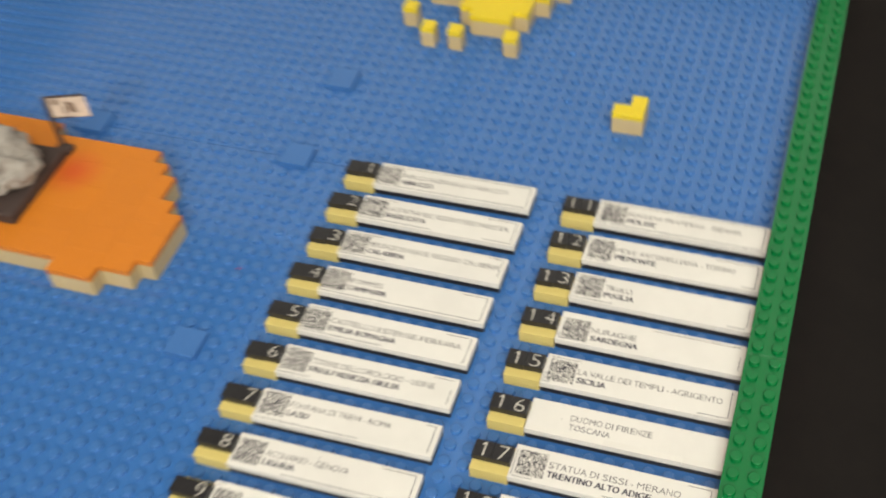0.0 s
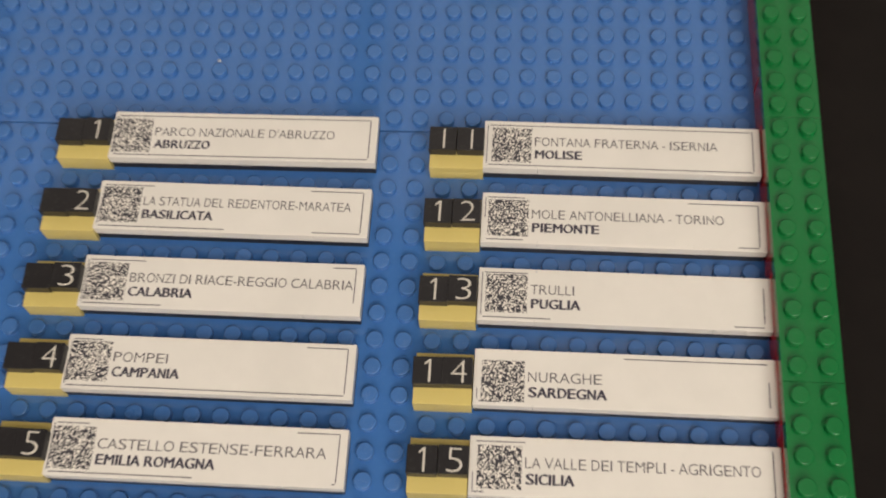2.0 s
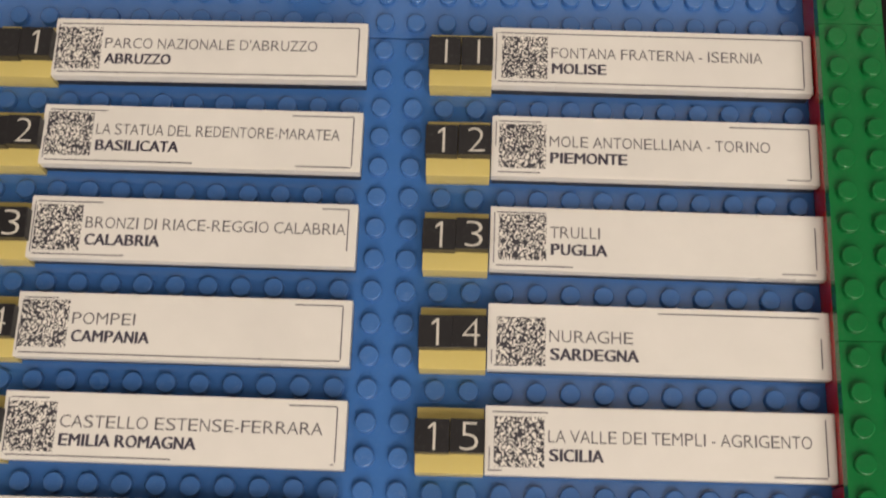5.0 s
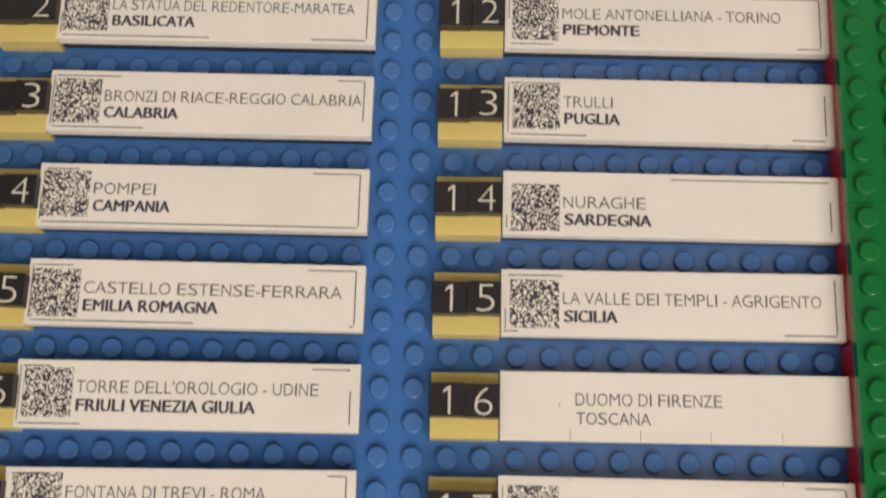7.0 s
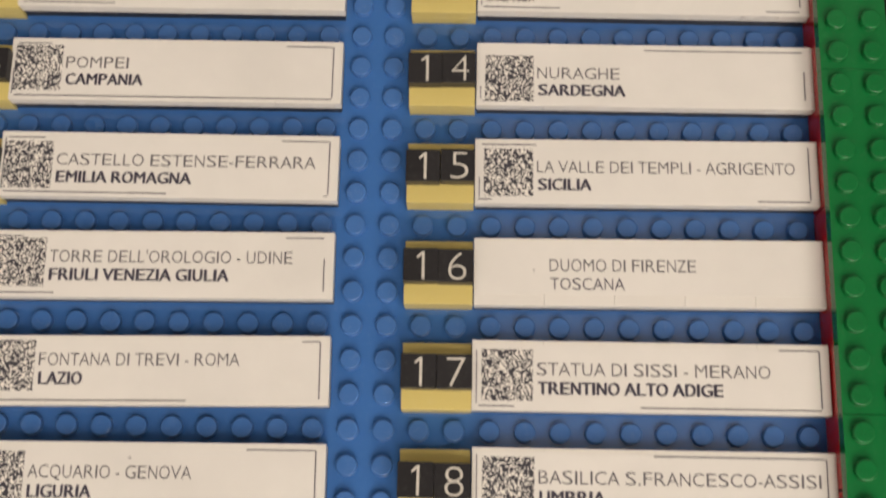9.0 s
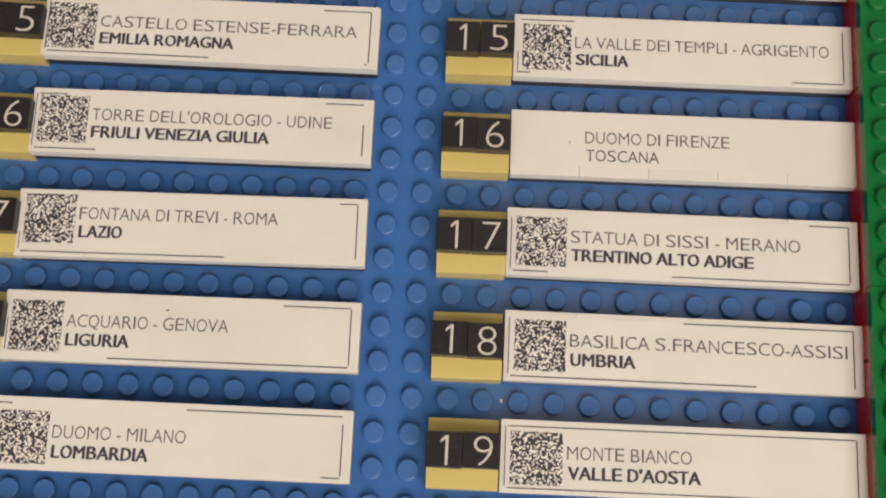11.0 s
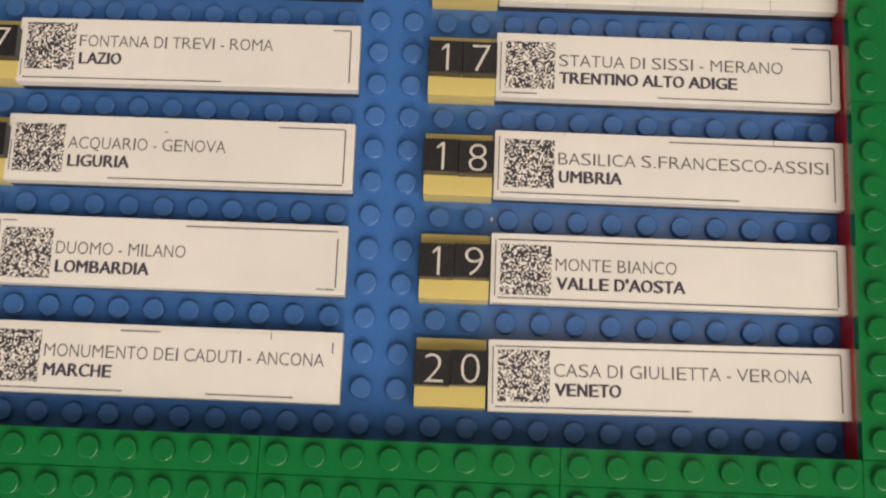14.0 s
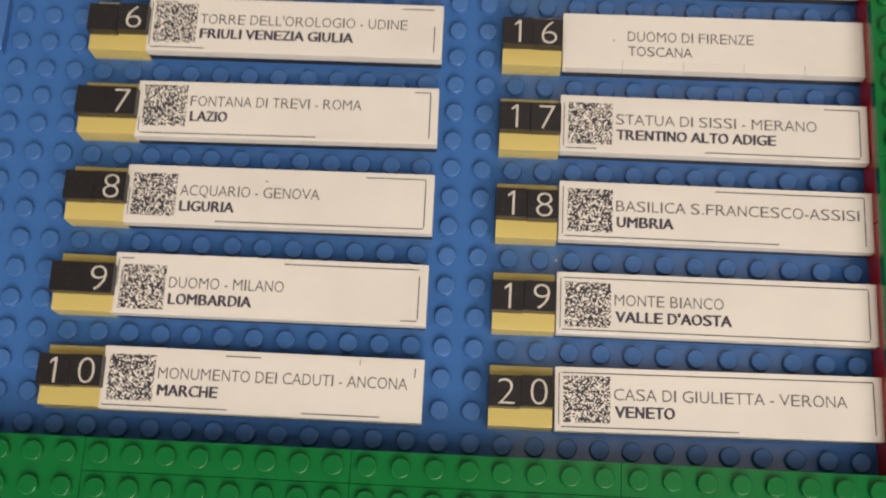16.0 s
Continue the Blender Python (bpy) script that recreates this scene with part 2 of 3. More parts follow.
def display_table():
    top = empty("display_table", -30, 0, 0, label="display table under a black cloth that hangs over its edges", category="table")
    top.location.z = 0
    hz = Z0 / U - 0.2
    n, m = 90, 70
    bm = bmesh.new()
    x0, x1, y0, y1 = -78.0, 64.0, -56.0, 84.0
    grid = [[bm.verts.new(((x0 + (x1 - x0) * i / n) * U, (y0 + (y1 - y0) * j / m) * U, 0)) for j in range(m + 1)] for i in range(n + 1)]
    for row in grid:
        for v in row:
            ex = max(v.co.x / U - 35.0, 0) + max(-34.5 - v.co.y / U, 0)
            fold = noise.noise((v.co.x * 9, v.co.y * 3, 1.7)) * 0.003 * min(1.0, ex / 4)
            v.co.z = hz * U - 0.0025 + fold - 0.0015 * (ex > 0.5)
    for i in range(n):
        for j in range(m):
            f = bm.faces.new((grid[i][j], grid[i + 1][j], grid[i + 1][j + 1], grid[i][j + 1]))
            f.smooth = True
    rim = [e for e in bm.edges if e.is_boundary]
    drop = bmesh.ops.extrude_edge_only(bm, edges=rim)["geom"]
    for v in drop:
        if isinstance(v, bmesh.types.BMVert):
            v.co.z = 0.12 + 0.02 * math.sin(v.co.x * 40 + v.co.y * 31)
            side = 1.02
            v.co.x, v.co.y = v.co.x * side, (v.co.y - 0.1) * side + 0.1
    part("table_cloth", bm, CLOTH, top, "black cloth with soft folds")
    part("tabletop", solid(x0 + 1, x1 - 1, y0 + 1, y1 - 1, hz - 4.2, hz - 0.8, bevel=0.3), DARK, top)
    for lx in (x0 + 5, x1 - 10):
        for ly in (y0 + 5, y1 - 10):
            part("leg", solid(lx, lx + 5, ly, ly + 5, 0, hz - 4.2, bevel=0.3), DARK, top)


display_table()

# ---- blue baseplates, 32 by 32 studs ----
NAME_ROWS = range(10)


def covered(cx, cy):
    """Whether a stud lies under a name plate, a marker, an island or the rim."""
    if cx > 0 or cy < -30:
        return True
    if -30 < cy < 0 and ((-26 < cx < -14) or cx > -12) and (-cy) % 3 < 2:
        return True
    for ax, ay in FLAT_TILES:
        if ax < cx < ax + 2 and ay < cy < ay + 2:
            return True
    c = (math.floor(cx), math.floor(cy))
    return c in ORANGE_CELLS or c in YELLOW_CELLS


FLAT_TILES = [(-31, 7), (-31, -1), (-31, -17), (-46, -1)]
ORANGE_ROWS = {-3: (-52, -46), -4: (-53, -38), -5: (-54, -37), -6: (-54, -36), -7: (-54, -36), -8: (-54, -35), -9: (-54, -34), -10: (-54, -34),
               -11: (-53, -34), -12: (-53, -34), -13: (-51, -35), -14: (-40, -37)}
ORANGE_CELLS = {(x, y) for y, (a, b) in ORANGE_ROWS.items() for x in range(a, b)}
YELLOW_BIG = {(x, y) for y, (a, b) in {15: (-23, -20), 16: (-24, -19), 17: (-24, -19), 18: (-25, -18), 19: (-25, -18)}.items() for x in range(a, b)}
YELLOW_ONES = [{(-28, 15)}, {(-26, 13)}, {(-24, 13)}, {(-20, 13)}, {(-27, 18), (-26, 18)}, {(-18, 20)}]
YELLOW_L = {(-11, 7), (-10, 7), (-10, 8)}
YELLOW_CELLS = YELLOW_BIG | YELLOW_L | set().union(*YELLOW_ONES)


def baseplate(px, py):
    near = (px, py) == (-30, -32)
    top = empty("baseplate", px, py, 0, label="blue studded building-toy baseplate lying on the black cloth", category="baseplate", group="blue baseplates")
    part("sheet", solid(0.008, 31.9 if px == -30 else 31.992, 0.1 if py == -32 else 0.024, 31.976, -0.2, 0.0, bevel=0.012), BLUE_SHEET, top)
    rest = []
    for i in range(32):
        for j in range(32):
            cx, cy = px + i + 0.5, py + j + 0.5
            if covered(cx, cy):
                continue
            if near and cx > -26:
                stud_object(i + 0.5, j + 0.5, 0.0, BLUE, top)
            else:
                rest.append((i + 0.5, j + 0.5))
    far = link("studs", studs_mesh("studs", rest, 0.0), BLUE, top)
    tagged(far, kind="stuff")


for px in (-30, -62, -94):
    for py in (-32, 0):
        baseplate(px, py)


# ---- rim: red bricks under green plates ----
def rim_brick(x0, x1, y0, y1, mat, colour):
    ob = part("rim_brick", solid(x0 + 0.02, x1 - 0.02, y0 + 0.02, y1 - 0.02, 0, 1.2, bevel=0.03), mat)
    ob.location = (0, 0, Z0)
    tagged(ob, "glossy %s brick in the rim under a green plate" % colour, "brick", "%s rim bricks" % colour)


def rim_plate(x0, x1, y0, y1):
    top = empty("rim_plate", x0, y0, 1.2, label="glossy green studded plate on the red bricks of the rim", category="plate", group="green rim plates")
    w, d = x1 - x0, y1 - y0
    part("plate", solid(0.008, w - 0.008, 0.008, d - 0.008, 0, 0.4, bevel=0.008), GREEN, top)
    for i in range(w):
        for j in range(d):
            stud_object(i + 0.5, j + 0.5, 0.4, GREEN, top)


for y0, y1 in ((-32, -30), (-30, -20), (-20, -10), (-10, 0), (0, 8), (8, 16), (16, 24), (24, 32)):
    rim_plate(0, 2, y0, y1)
for y0, y1 in ((-32, -30), (-30, -22), (-22, -14), (-14, -6), (-6, 2), (2, 10), (10, 18), (18, 26), (26, 32)):
    rim_brick(0, 2, y0, y1, RED, "red")
for x0, x1 in ((-8, 0), (-16, -8), (-24, -16)):
    rim_plate(x0, x1, -31, -30)
    rim_plate(x0, x1, -32, -31)
rim_plate(-32, -24, -32, -30)
for x0, x1 in ((-40, -32), (-48, -40), (-56, -48)):
    rim_plate(x0, x1, -32, -30)
for x0, x1 in ((-6, -0.04), (-14, -6), (-22, -14), (-30, -22), (-38, -30), (-46, -38), (-56, -46)):
    rim_brick(x0, x1, -32, -30, GREEN, "green")


# ---- printed words ----
# Widths of a plain grotesque's capitals, in thousandths of the letter size: light, then bold.
WIDE = {c: w for w, cs in ((278, " I."), (191, "'"), (333, "-"), (556, "L"), (611, "FTZ"), (667, "ABEPSV"), (722, "CDHNRU"), (778, "GOQ"), (833, "M")) for c in cs}
BOLD = {**WIDE, **{c: w for w, cs in ((238, "'"), (611, "L"), (722, "AB")) for c in cs}}
GLYPHS = {}


def bearing(c, side):
    """The gap between a letter's box and its ink on one side, in thousandths."""
    if c in "AV":
        return 0
    if c in "TZ" or (c == "R" and side):
        return 20
    if c in "-'" or c in "CGOQS" or (side and c in "BDEFLP"):
        return 48
    return 78


def glyph(c, weight=0.0):
    """Outline and faces of one character of the built-in font, its ink from 0 to 1 across."""
    if (c, weight) not in GLYPHS:
        cu = bpy.data.curves.new("print", "FONT")
        cu.body, cu.size, cu.offset, cu.resolution_u = c, 1.0, weight, 3
        ob = new("print", cu)
        me = bpy.data.meshes.new_from_object(ob.evaluated_get(bpy.context.evaluated_depsgraph_get()))
        bpy.data.objects.remove(ob)
        bpy.data.curves.remove(cu)
        co = np.empty(len(me.vertices) * 3)
        me.vertices.foreach_get("co", co)
        co = co.reshape(-1, 3)
        co[:, 0] = (co[:, 0] - co[:, 0].min()) / (co[:, 0].max() - co[:, 0].min())
        GLYPHS[c, weight] = co[:, :2].tolist(), [tuple(p.vertices) for p in me.polygons]
        bpy.data.meshes.remove(me)
    return GLYPHS[c, weight]


def words(body, width, cap, strikes=1):
    """A flat mesh of one printed line: its lower left corner at 0, 0, in studs. Bold print is struck more than once."""
    table = BOLD if strikes > 1 else WIDE
    tall = max(y for _, y in glyph("H")[0])
    step = 0.0125
    start, end = bearing(body[0], 0), sum(table[c] for c in body) - bearing(body[-1], 1)
    scale = (width - step * (strikes - 1)) / (end - start)
    verts, quads = [], []
    for k in range(strikes):
        at = -start
        for c in body:
            if c != " ":
                pts, faces = glyph(c, 0.0 if strikes > 1 else -0.006)
                x0, x1 = at + bearing(c, 0), at + table[c] - bearing(c, 1)
                off = len(verts)
                verts += [((scale * (x0 + (x1 - x0) * x) + step * k) * U, (y / tall * cap + 0.003 * k) * U, 0.002 * k * U) for x, y in pts]
                quads += [tuple(i + off for i in f) for f in faces]
            at += table[c]
    out = bpy.data.meshes.new("print")
    out.from_pydata(verts, [], quads)
    return out


def digit(ch, width, cap):
    pts, faces = glyph(ch, -0.020)
    low, high = min(y for _, y in pts), max(y for _, y in pts)
    out = bpy.data.meshes.new("digit")
    out.from_pydata([(x * width * U, (y - low) / (high - low) * cap * U, 0) for x, y in pts], [], faces)
    return out


def lettering(name, body, x, y, z, width, cap, mat, parent, label="", strikes=1):
    ob = tagged(link(name, words(body, width, cap, strikes), mat, parent, label), kind="stuff")
    ob.location = (x * U, y * U, z * U)
    return ob


# ---- name plates and number markers ----
NAMES = [  # place, its width, region, its width, where the print begins
    ("PARCO NAZIONALE D'ABRUZZO", 6.77, "ABRUZZO", 2.13, 1.64, 0.97),
    ("LA STATUA DEL REDENTORE-MARATEA", 7.60, "BASILICATA", 2.61, 1.71, 1.02),
    ("BRONZI DI RIACE-REGGIO CALABRIA", 7.93, "CALABRIA", 2.30, 1.73, 0.99),
    ("POMPEI", 1.88, "CAMPANIA", 2.34, 1.69, 1.03),
    ("CASTELLO ESTENSE-FERRARA", 7.64, "EMILIA ROMAGNA", 4.00, 1.69, 0.97),
    ("TORRE DELL'OROLOGIO - UDINE", 7.02, "FRIULI VENEZIA GIULIA", 5.20, 1.79, 1.04),
    ("FONTANA DI TREVI - ROMA", 5.68, "LAZIO", 1.25, 1.78, 1.12),
    ("ACQUARIO - GENOVA", 4.54, "LIGURIA", 1.79, 1.77, 0.99),
    ("DUOMO - MILANO", 3.66, "LOMBARDIA", 2.66, 1.79, 0.89),
    ("MONUMENTO DEI CADUTI - ANCONA", 7.76, "MARCHE", 1.90, 1.75, 1.02),
    ("FONTANA FRATERNA - ISERNIA", 6.60, "MOLISE", 1.72, 1.86, 0.98),
    ("MOLE ANTONELLIANA - TORINO", 6.74, "PIEMONTE", 2.37, 1.78, 1.00),
    ("TRULLI", 1.49, "PUGLIA", 1.70, 1.81, 1.04),
    ("NURAGHE", 2.45, "SARDEGNA", 2.60, 1.81, 0.87),
    ("LA VALLE DEI TEMPLI - AGRIGENTO", 7.50, "SICILIA", 1.57, 1.81, 0.96),
    ("DUOMO DI FIRENZE", 4.18, "TOSCANA", 2.12, 2.16, 1.02),
    ("STATUA DI SISSI - MERANO", 6.52, "TRENTINO ALTO ADIGE", 5.18, 1.82, 1.01),
    ("BASILICA S.FRANCESCO-ASSISI", 7.72, "UMBRIA", 1.82, 1.83, 1.02),
    ("MONTE BIANCO", 3.40, "VALLE D'AOSTA", 3.63, 1.82, 0.96),
    ("CASA DI GIULIETTA - VERONA", 7.10, "VENETO", 1.84, 1.81, 1.00),
]
rng = random.Random(7)
# How each plate sits on its studs (across, along, turn in degrees), and what is left of the thin frame printed round its label:
# stretches of the top, bottom, right and left line, in studs.
SEATS = [
    (0.025, 0.101, 0.14), (0.007, 0.087, -0.38), (0.008, 0.061, -0.32), (0.001, 0.039, -0.19), (0.005, 0.042, -0.22),
    (-0.014, 0.065, 0.31), (-0.012, 0.007, 0.71), (-0.008, 0.003, 0.34), (-0.042, -0.003, 0.11), (-0.009, -0.042, 0.01),
    (-0.026, 0.021, -0.51), (0.018, 0.008, -0.45), (0.025, 0.038, -0.5), (0.018, 0.031, -0.23), (0.005, 0.027, 0.14),
    (0.01, 0.019, 0.27), (-0.015, 0.022, -0.01), (0.017, 0.024, -0.04), (0.013, -0.009, 0.16), (0.036, 0.005, 0.72),
]
FRAMES = [
    "t.2-9.7 b.2-9.7 r.2-1.8 l.2-1.8", "t.2-2 t7.8-9.7 b.2-4.8 b8-9.7 r.2-1.8 l.2-.9", "t.2-2.2 t8.9-9.7 b.2-3 r.5-1.8 l.2-1.8",
    "t.2-1.2 t8.3-9.7 b.2-9.7 r.2-1.8 l.2-1.0", "t.2-1.3 t8.3-9.7 b.2-5 b9.6-9.7 r.2-1.8 l.2-1.8", "t.2-1 t8.6-9.7 b.2-2 r.25-1.2 l.2-1.8",
    "t.2-1.2 t9.2-9.7 b.2-6 r.2-1.8 l.2-.7", "t7.8-9.7 b3-9.7 r.2-1.8 l.3-1.2", "t5.4-9.7 t.2-.6 b9.2-9.7 r.2-1.6 l.9-1.8",
    "t3.8-4.9 b.1-4 b6.3-8.7 r1.4-1.7", "t.2-9.7 b.2-9.7 r.2-1.8 l.2-1.8", "t.2-1.5 t7.3-9.7 b.2-1.5 b9-9.7 r.2-1.8 l1-1.8",
    "t.2-1.7 b.2-2.5 b8.7-9.7 r.3-1.6 l.2-1.8", "t5-9.7 b.2-.9 r.3-1.2 l.2-.6", "t.2-1.8 b8.2-9.7 b.1-.5 r.2-1.8 l.2-.8",
    "", "t8.6-9.7 b4.7-9.7 b.2-1.2 r.2-1.8 l.2-1.7", "t5-9.7 b.2-7 r.2-1.8 l.2-1.8",
    "t.2-9.7 b.2-9.7 r.2-1.8 l.2-1.8", "t.2-9.7 b.2-5.6 r.2-1.8 l.2-1.8",
]


def tile_mesh(length):
    me = bpy.data.meshes.new("tile")
    bm = solid(0.004, length - 0.004, 0.012, 1.988, 0, 0.4, bevel=0.010, segments=2)
    bm.to_mesh(me)
    bm.free()
    return me


TILES = {2: tile_mesh(2), 6: tile_mesh(6)}


def name_plate(n, x, y):
    """White tiles on a black plate with a printed paper strip; x, y: the plate's lower left corner."""
    place, wide1, region, wide2, tx, ty = NAMES[n - 1]
    dx, dy, turn = SEATS[n - 1]
    swing = Matrix.Rotation(radians(turn), 2) @ Vector((5, 1))
    top = empty("name_plate", x + 5 + dx - swing.x, y + 1 + dy - swing.y, 0, turn, "white tile strip with black print naming %s" % region.title().replace("'A", "'a"),
                "name plate", "name plates")
    part("base_plate", solid(0.03, 9.97, 0.04, 1.96, 0, 0.4, bevel=0.02), BLACK, top, "black plate under the tiles")
    bare = n == 16
    at = 0
    for length in (2, 2, 2, 2, 2) if bare else (2, 6, 2):
        t = link("tile", TILES[length], WHITE, top)
        t.location = (at * U, 0, 0.4 * U)
        t.rotation_euler = (radians(rng.uniform(-0.12, 0.12)), radians(rng.uniform(-0.2, 0.2) / length), 0)
        at += length
    lo, hi = (0.34, 1.975) if bare else (rng.choice((0.012, 0.012, 0.03, 0.10)), 1.988 - rng.choice((0.0, 0.0, 0.02, 0.12)))
    right = 9.93
    z = 0.812
    part("paper_label", solid(0.08, right, lo, hi, 0.80, z, bevel=0.004), PAPER, top, "printed paper strip")
    z += 0.004
    if not bare:
        # Random speckle fills the place of the label's QR code.
        sq = part("printed_square", solid(-0.72, 0.72, -0.72, 0.72, 0, 0.002), SPECKLE, top, "square patch of fine black speckle in place of a QR code")
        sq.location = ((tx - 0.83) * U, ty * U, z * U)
        for stretch in FRAMES[n - 1].split():
            lo, hi = (float(v) for v in stretch[1:].split("-"))
            lines = {"t": (lo, hi, 1.794, 1.826), "b": (lo, hi, 0.125, 0.158), "r": (9.706, 9.740, lo, min(hi, 1.81)), "l": (0.116, 0.142, lo, hi)}
            part("printed_line", solid(*lines[stretch[0]], z, z + 0.003), INK, top)
    if n == 8:
        part("label_mark", solid(4.52, 4.62, 1.545, 1.575, z, z + 0.003), INK, top)
    # Dark tick drawn on the paper for the tile joint there.
    if n == 10:
        part("label_mark", solid(7.99, 8.01, 1.72, 1.88, z, z + 0.003), INK, top)
    if bare:
        part("label_mark", solid(1.70, 1.718, 0.98, 1.08, z, z + 0.003), INK_THIN, top)
    lettering("place_line", place, tx, ty, z, wide1, 0.36, INK_THIN, top, "thin grey printed capitals")
    lettering("region_line", region, tx + 0.02, ty - 0.535, z, wide2, 0.345, INK, top,
              "bold dark printed capitals", 1 if bare else 4)


def number_marker(n, x, y):
    """Two black number tiles on a tan block two plates high, with a step behind the tiles."""
    top = empty("number_marker", x, y, 0, rng.uniform(-0.25, 0.25), "tan block with black tiles showing the number %d" % n, "number marker", "number markers")
    part("lower_plate", solid(0.02, 1.98, 0.02, 1.96, 0, 0.4, bevel=0.008), TAN, top)
    part("upper_plate", solid(0.02, 1.98, 0.02, 1.54, 0.4, 0.8, bevel=0.012, segments=2), TAN, top)
    text = ("%2d" % n) if n != 11 else "II"
    for k in range(2):
        dx, dy, turn = rng.uniform(-0.015, 0.005), rng.uniform(-0.03, 0.03), rng.uniform(-0.6, 0.6)
        tile = part("number_tile", solid(-0.497, 0.497, -0.47, 0.5, 0, 0.4, bevel=0.016, segments=2), BLACK, top, "black one-stud tile")
        tile.location = ((0.5 + k + dx) * U, (1.04 + dy) * U, 0.8 * U)
        tile.rotation_euler = (0, 0, radians(turn))
        ch = text[k]
        if ch == "1":
            bm = solid(0.03, 0.105, -0.40, 0.40, 0.401, 0.405)
            flag = [bm.verts.new((px * U, py * U, 0.405 * U)) for px, py in ((0.03, 0.40), (-0.11, 0.27), (-0.11, 0.19), (0.03, 0.30))]
            bm.faces.new(flag)
            part("digit", bm, DIGIT, tile, "white printed digit")
        elif ch != " ":
            w = {"I": 0.07}.get(ch, 0.52)
            ob = link("digit", digit(ch, w, 0.80), DIGIT, tile, "white printed digit")
            ob.location = ((0.05 - w / 2) * U, -0.40 * U, 0.404 * U)


for r in NAME_ROWS:
    y = -3 * r - 2
    name_plate(r + 1, -24, y)
    number_marker(r + 1, -25.93, y)
    name_plate(r + 11, -10, y)
    number_marker(r + 11, -12, y)

# ---- loose blue tiles that tie the sheets together ----
for ax, ay in FLAT_TILES:
    t = part("flat_tile", solid(0.03, 1.97, 0.03, 1.97, 0.02, 0.4, bevel=0.02, segments=2), BLUE_TILE)
    t.location = (ax * U, ay * U, Z0)
    t.rotation_euler = (0, 0, radians(rng.uniform(-0.4, 0.4)))
    tagged(t, "smooth blue square tile pressed on the blue baseplate", "tile", "flat blue tiles")


# ---- islands ----
def runs(cells, longest):
    """Cut cells into strips one or two studs deep and at most so many long."""
    left, out = set(cells), []
    for x, y in sorted(cells, key=lambda c: (c[1], c[0])):
        if (x, y) not in left:
            continue
        deep = 2 if (x, y + 1) in left else 1
        n = 0
        while n < longest and all((x + n, y + d) in left for d in range(deep)):
            n += 1
        for i in range(n):
            for d in range(deep):
                left.discard((x + i, y + d))
        out.append((x, y, n, deep))
    return out


def island(name, cells, mat, label, category, group=""):
    bx, by = min(c[0] for c in cells), min(c[1] for c in cells)
    top = empty(name, bx, by, 0, label=label, category=category, group=group)
    for x, y, n, d in runs(cells, 6):
        part("brick", solid(x - bx + 0.01, x - bx + n - 0.01, y - by + 0.01, y - by + d - 0.01, 0, 1.2, bevel=0.02), SAND, top)
    for x, y, n, d in runs(cells, 4):
        lift = rng.uniform(0, 0.006)
        part("tile", solid(x - bx + 0.005, x - bx + n - 0.005, y - by + 0.005, y - by + d - 0.005, 1.2 + lift, 1.6 + lift, bevel=0.010, segments=1), mat, top)


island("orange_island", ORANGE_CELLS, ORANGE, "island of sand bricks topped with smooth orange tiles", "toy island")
island("yellow_island", YELLOW_BIG, YELLOW, "island of sand bricks topped with smooth yellow tiles", "toy island")
for cells in YELLOW_ONES:
    island("yellow_islet", cells, YELLOW, "small sand block with a yellow tile on top", "toy islet", "yellow islets")
island("yellow_islet", YELLOW_L, YELLOW, "three-stud corner islet of sand bricks with yellow tiles", "toy islet", "yellow islets")


def swung(bm):
    """Turns a piece of the flag a little about its pole."""
    for v in bm.verts:
        d = v.co.x - 3.1 * U
        v.co.x -= 0.08 * d
        v.co.y += 0.32 * d
    return bm


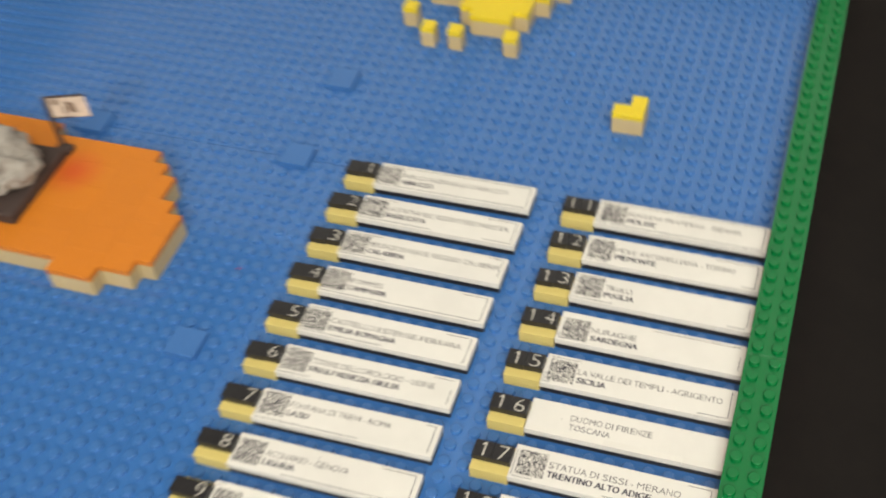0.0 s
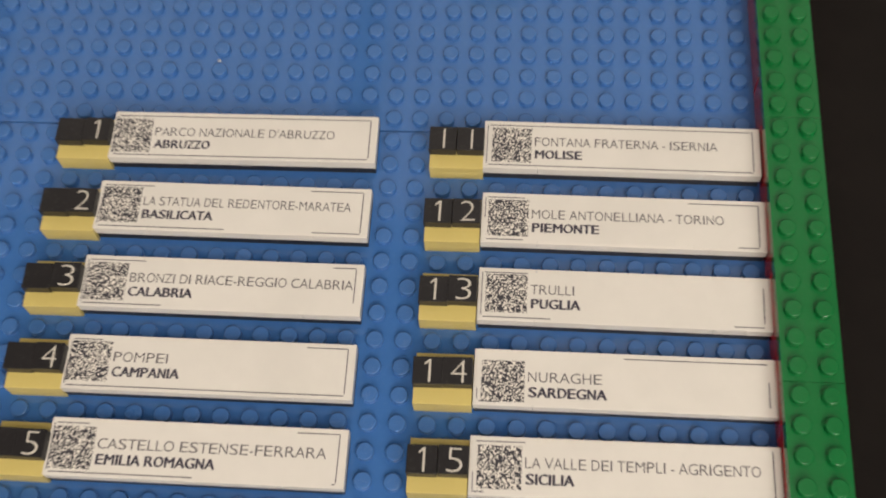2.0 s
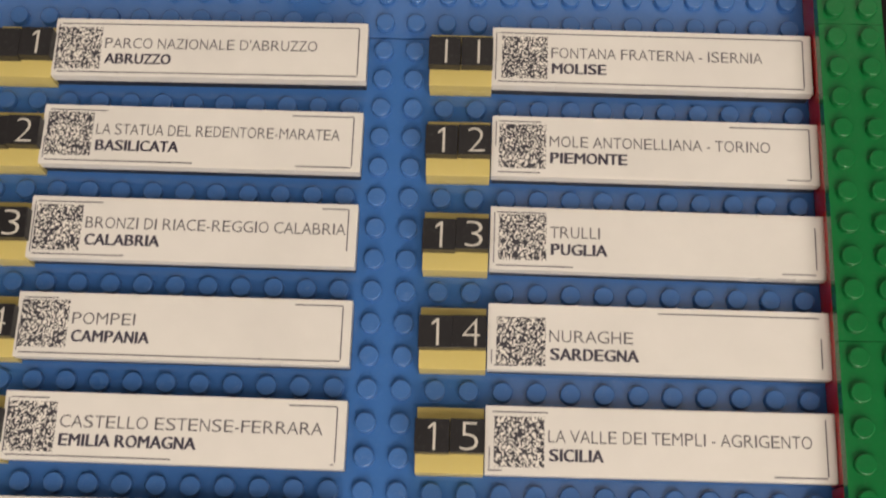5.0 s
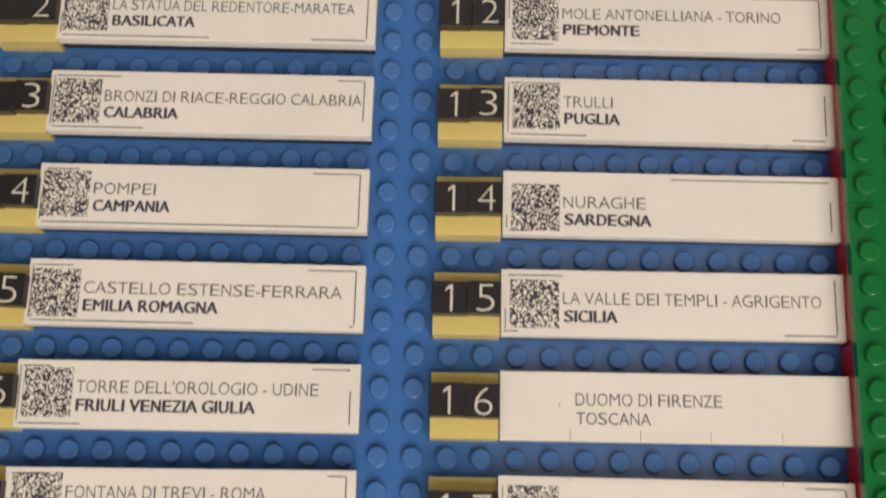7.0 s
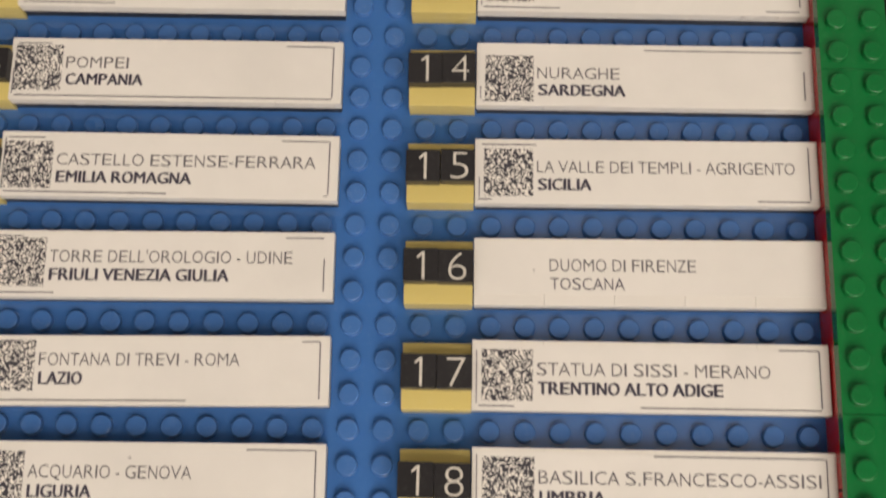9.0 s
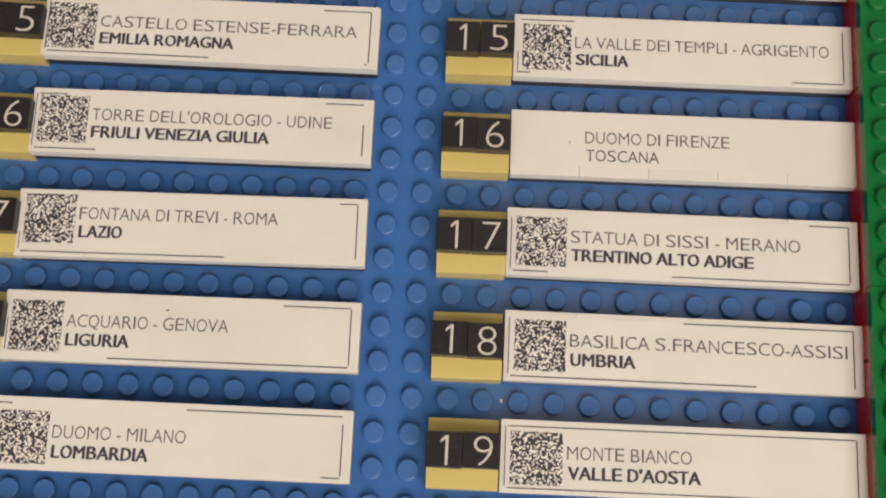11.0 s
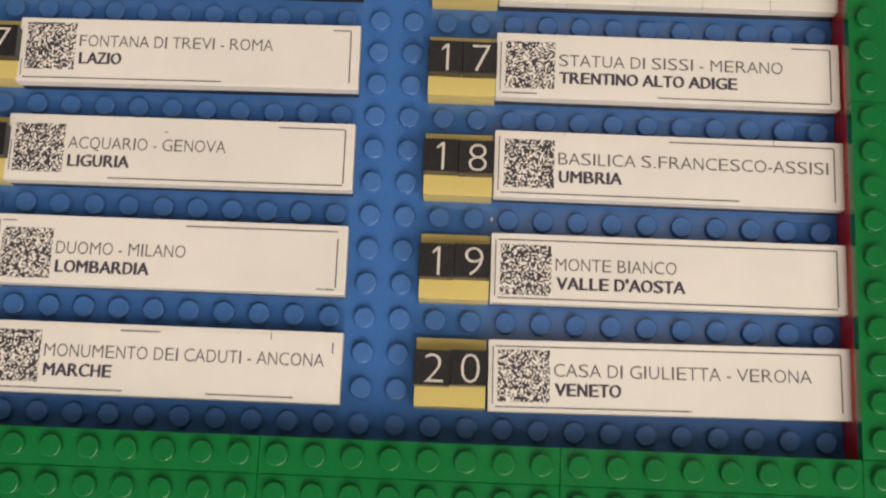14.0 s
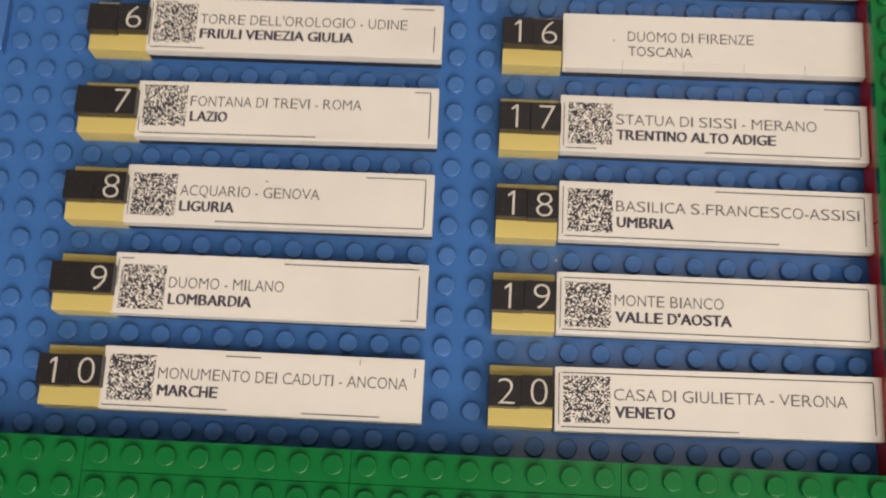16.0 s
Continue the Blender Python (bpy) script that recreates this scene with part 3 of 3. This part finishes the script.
def rock_model():
    top = empty("rock_model", -47.4, -8.25, 1.61, label="lumpy grey rock model on a dark plinth with a small flag", category="model")
    part("plinth", solid(-3.6, 3.6, -3.0, 3.3, 0, 0.75, bevel=0.08, segments=2), DARK, top, "dark grey square plinth")
    bm = bmesh.new()
    lumps = random.Random(11)
    for k in range(46):
        a, rad = lumps.uniform(0, 6.28), 2.75 * math.sqrt(lumps.random())
        h = 0.8 + (0.45 + 0.45 * lumps.random()) * math.sqrt(max(0.0, 9.0 - rad * rad)) * 0.95
        r = lumps.uniform(0.45, 0.92)
        made = bmesh.ops.create_icosphere(bm, subdivisions=2, radius=r * U)["verts"]
        c = Vector((rad * math.cos(a), rad * math.sin(a), h))
        for v in made:
            d = 1 + 0.7 * noise.noise(v.co / U * 1.9 + c * 3)
            v.co = v.co * d + c * U
    made = bmesh.ops.create_icosphere(bm, subdivisions=3, radius=2.35 * U)["verts"]
    for v in made:
        d = 0.95 + 0.22 * noise.noise(v.co / U * 0.9 + Vector((5, 2, 1)))
        v.co = Vector((v.co.x * d, v.co.y * d, max(0.7 * U, v.co.z * d * 0.80 + 0.8 * U)))
    for v in bm.verts:
        v.co.x += 0.32 * U
    rock = part("rock", bm, ROCK, top, "pale grey crumpled rock")
    skin = rock.modifiers.new("skin", "REMESH")
    skin.mode, skin.voxel_size, skin.use_smooth_shade = "VOXEL", 0.11 * U, True
    part("title_strip", solid(-2.2, 1.4, -3.03, -2.99, 0.24, 0.42), PAPER, top, "narrow pale title strip")
    part("flag_pole", solid(2.88, 3.2, 3.72, 4.02, 0.0, 4.45, bevel=0.08), DARK, top)
    part("pole_foot", solid(2.6, 3.7, 3.35, 4.15, 0.0, 0.45, bevel=0.1, segments=2), DARK, top)
    bm = solid(3.2, 5.65, 3.86, 3.90, 2.75, 4.35)
    bmesh.ops.subdivide_edges(bm, edges=[e for e in bm.edges if abs((e.verts[0].co - e.verts[1].co).x) > 0.01], cuts=10)
    for v in bm.verts:
        v.co.y += 0.07 * U * math.sin((v.co.x / U - 3.2) * 2.4)
    part("flag", swung(bm), FLAG_PRINT, top, "small flag with a faded brown print")
    for x0, x1, z0, z1, lean in ((3.45, 3.75, 3.75, 4.15, 0.1), (4.45, 4.95, 3.15, 3.95, -0.22), (3.9, 4.1, 3.0, 3.6, 0.2)):
        bm = solid(x0, x1, 3.78, 3.80, z0, z1)
        for v in bm.verts:
            v.co.x += lean * (v.co.z / U - z0) * U
            v.co.y += 0.07 * U * math.sin((v.co.x / U - 3.2) * 2.4) + 0.05 * U
        part("print_patch", swung(bm), BROWN, top, "blurred brown printed patch")
    part("flag_rod", swung(solid(3.1, 5.65, 3.80, 3.96, 4.32, 4.47, bevel=0.04)), DARK, top)
    part("flag_hem", swung(solid(3.2, 5.65, 3.83, 3.93, 2.68, 2.76, bevel=0.02)), DARK, top)


rock_model()


# ---- small litter on the sheets ----
def crumb(x, y, length, turn, mat, label):
    bm = solid(-length / 2, length / 2, -0.04, 0.04, 0, 0.05, bevel=0.015)
    for v in bm.verts:
        v.co.y += 0.03 * U * math.sin(v.co.x / U * 9)
    ob = part("crumb", bm, mat)
    ob.matrix_basis = pose(x * U, y * U, Z0 + 0.001 * U, 0, 0, turn)
    tagged(ob, label, "crumb")


crumb(-29.6, -9.88, 0.30, 25, RED, "tiny red plastic sliver lying on the blue baseplate")
crumb(-9.98, -23.45, 0.10, 60, WHITE, "tiny white speck between the blue studs")
crumb(-20.6, 3.02, 0.12, 10, WHITE, "tiny white speck between the blue studs")
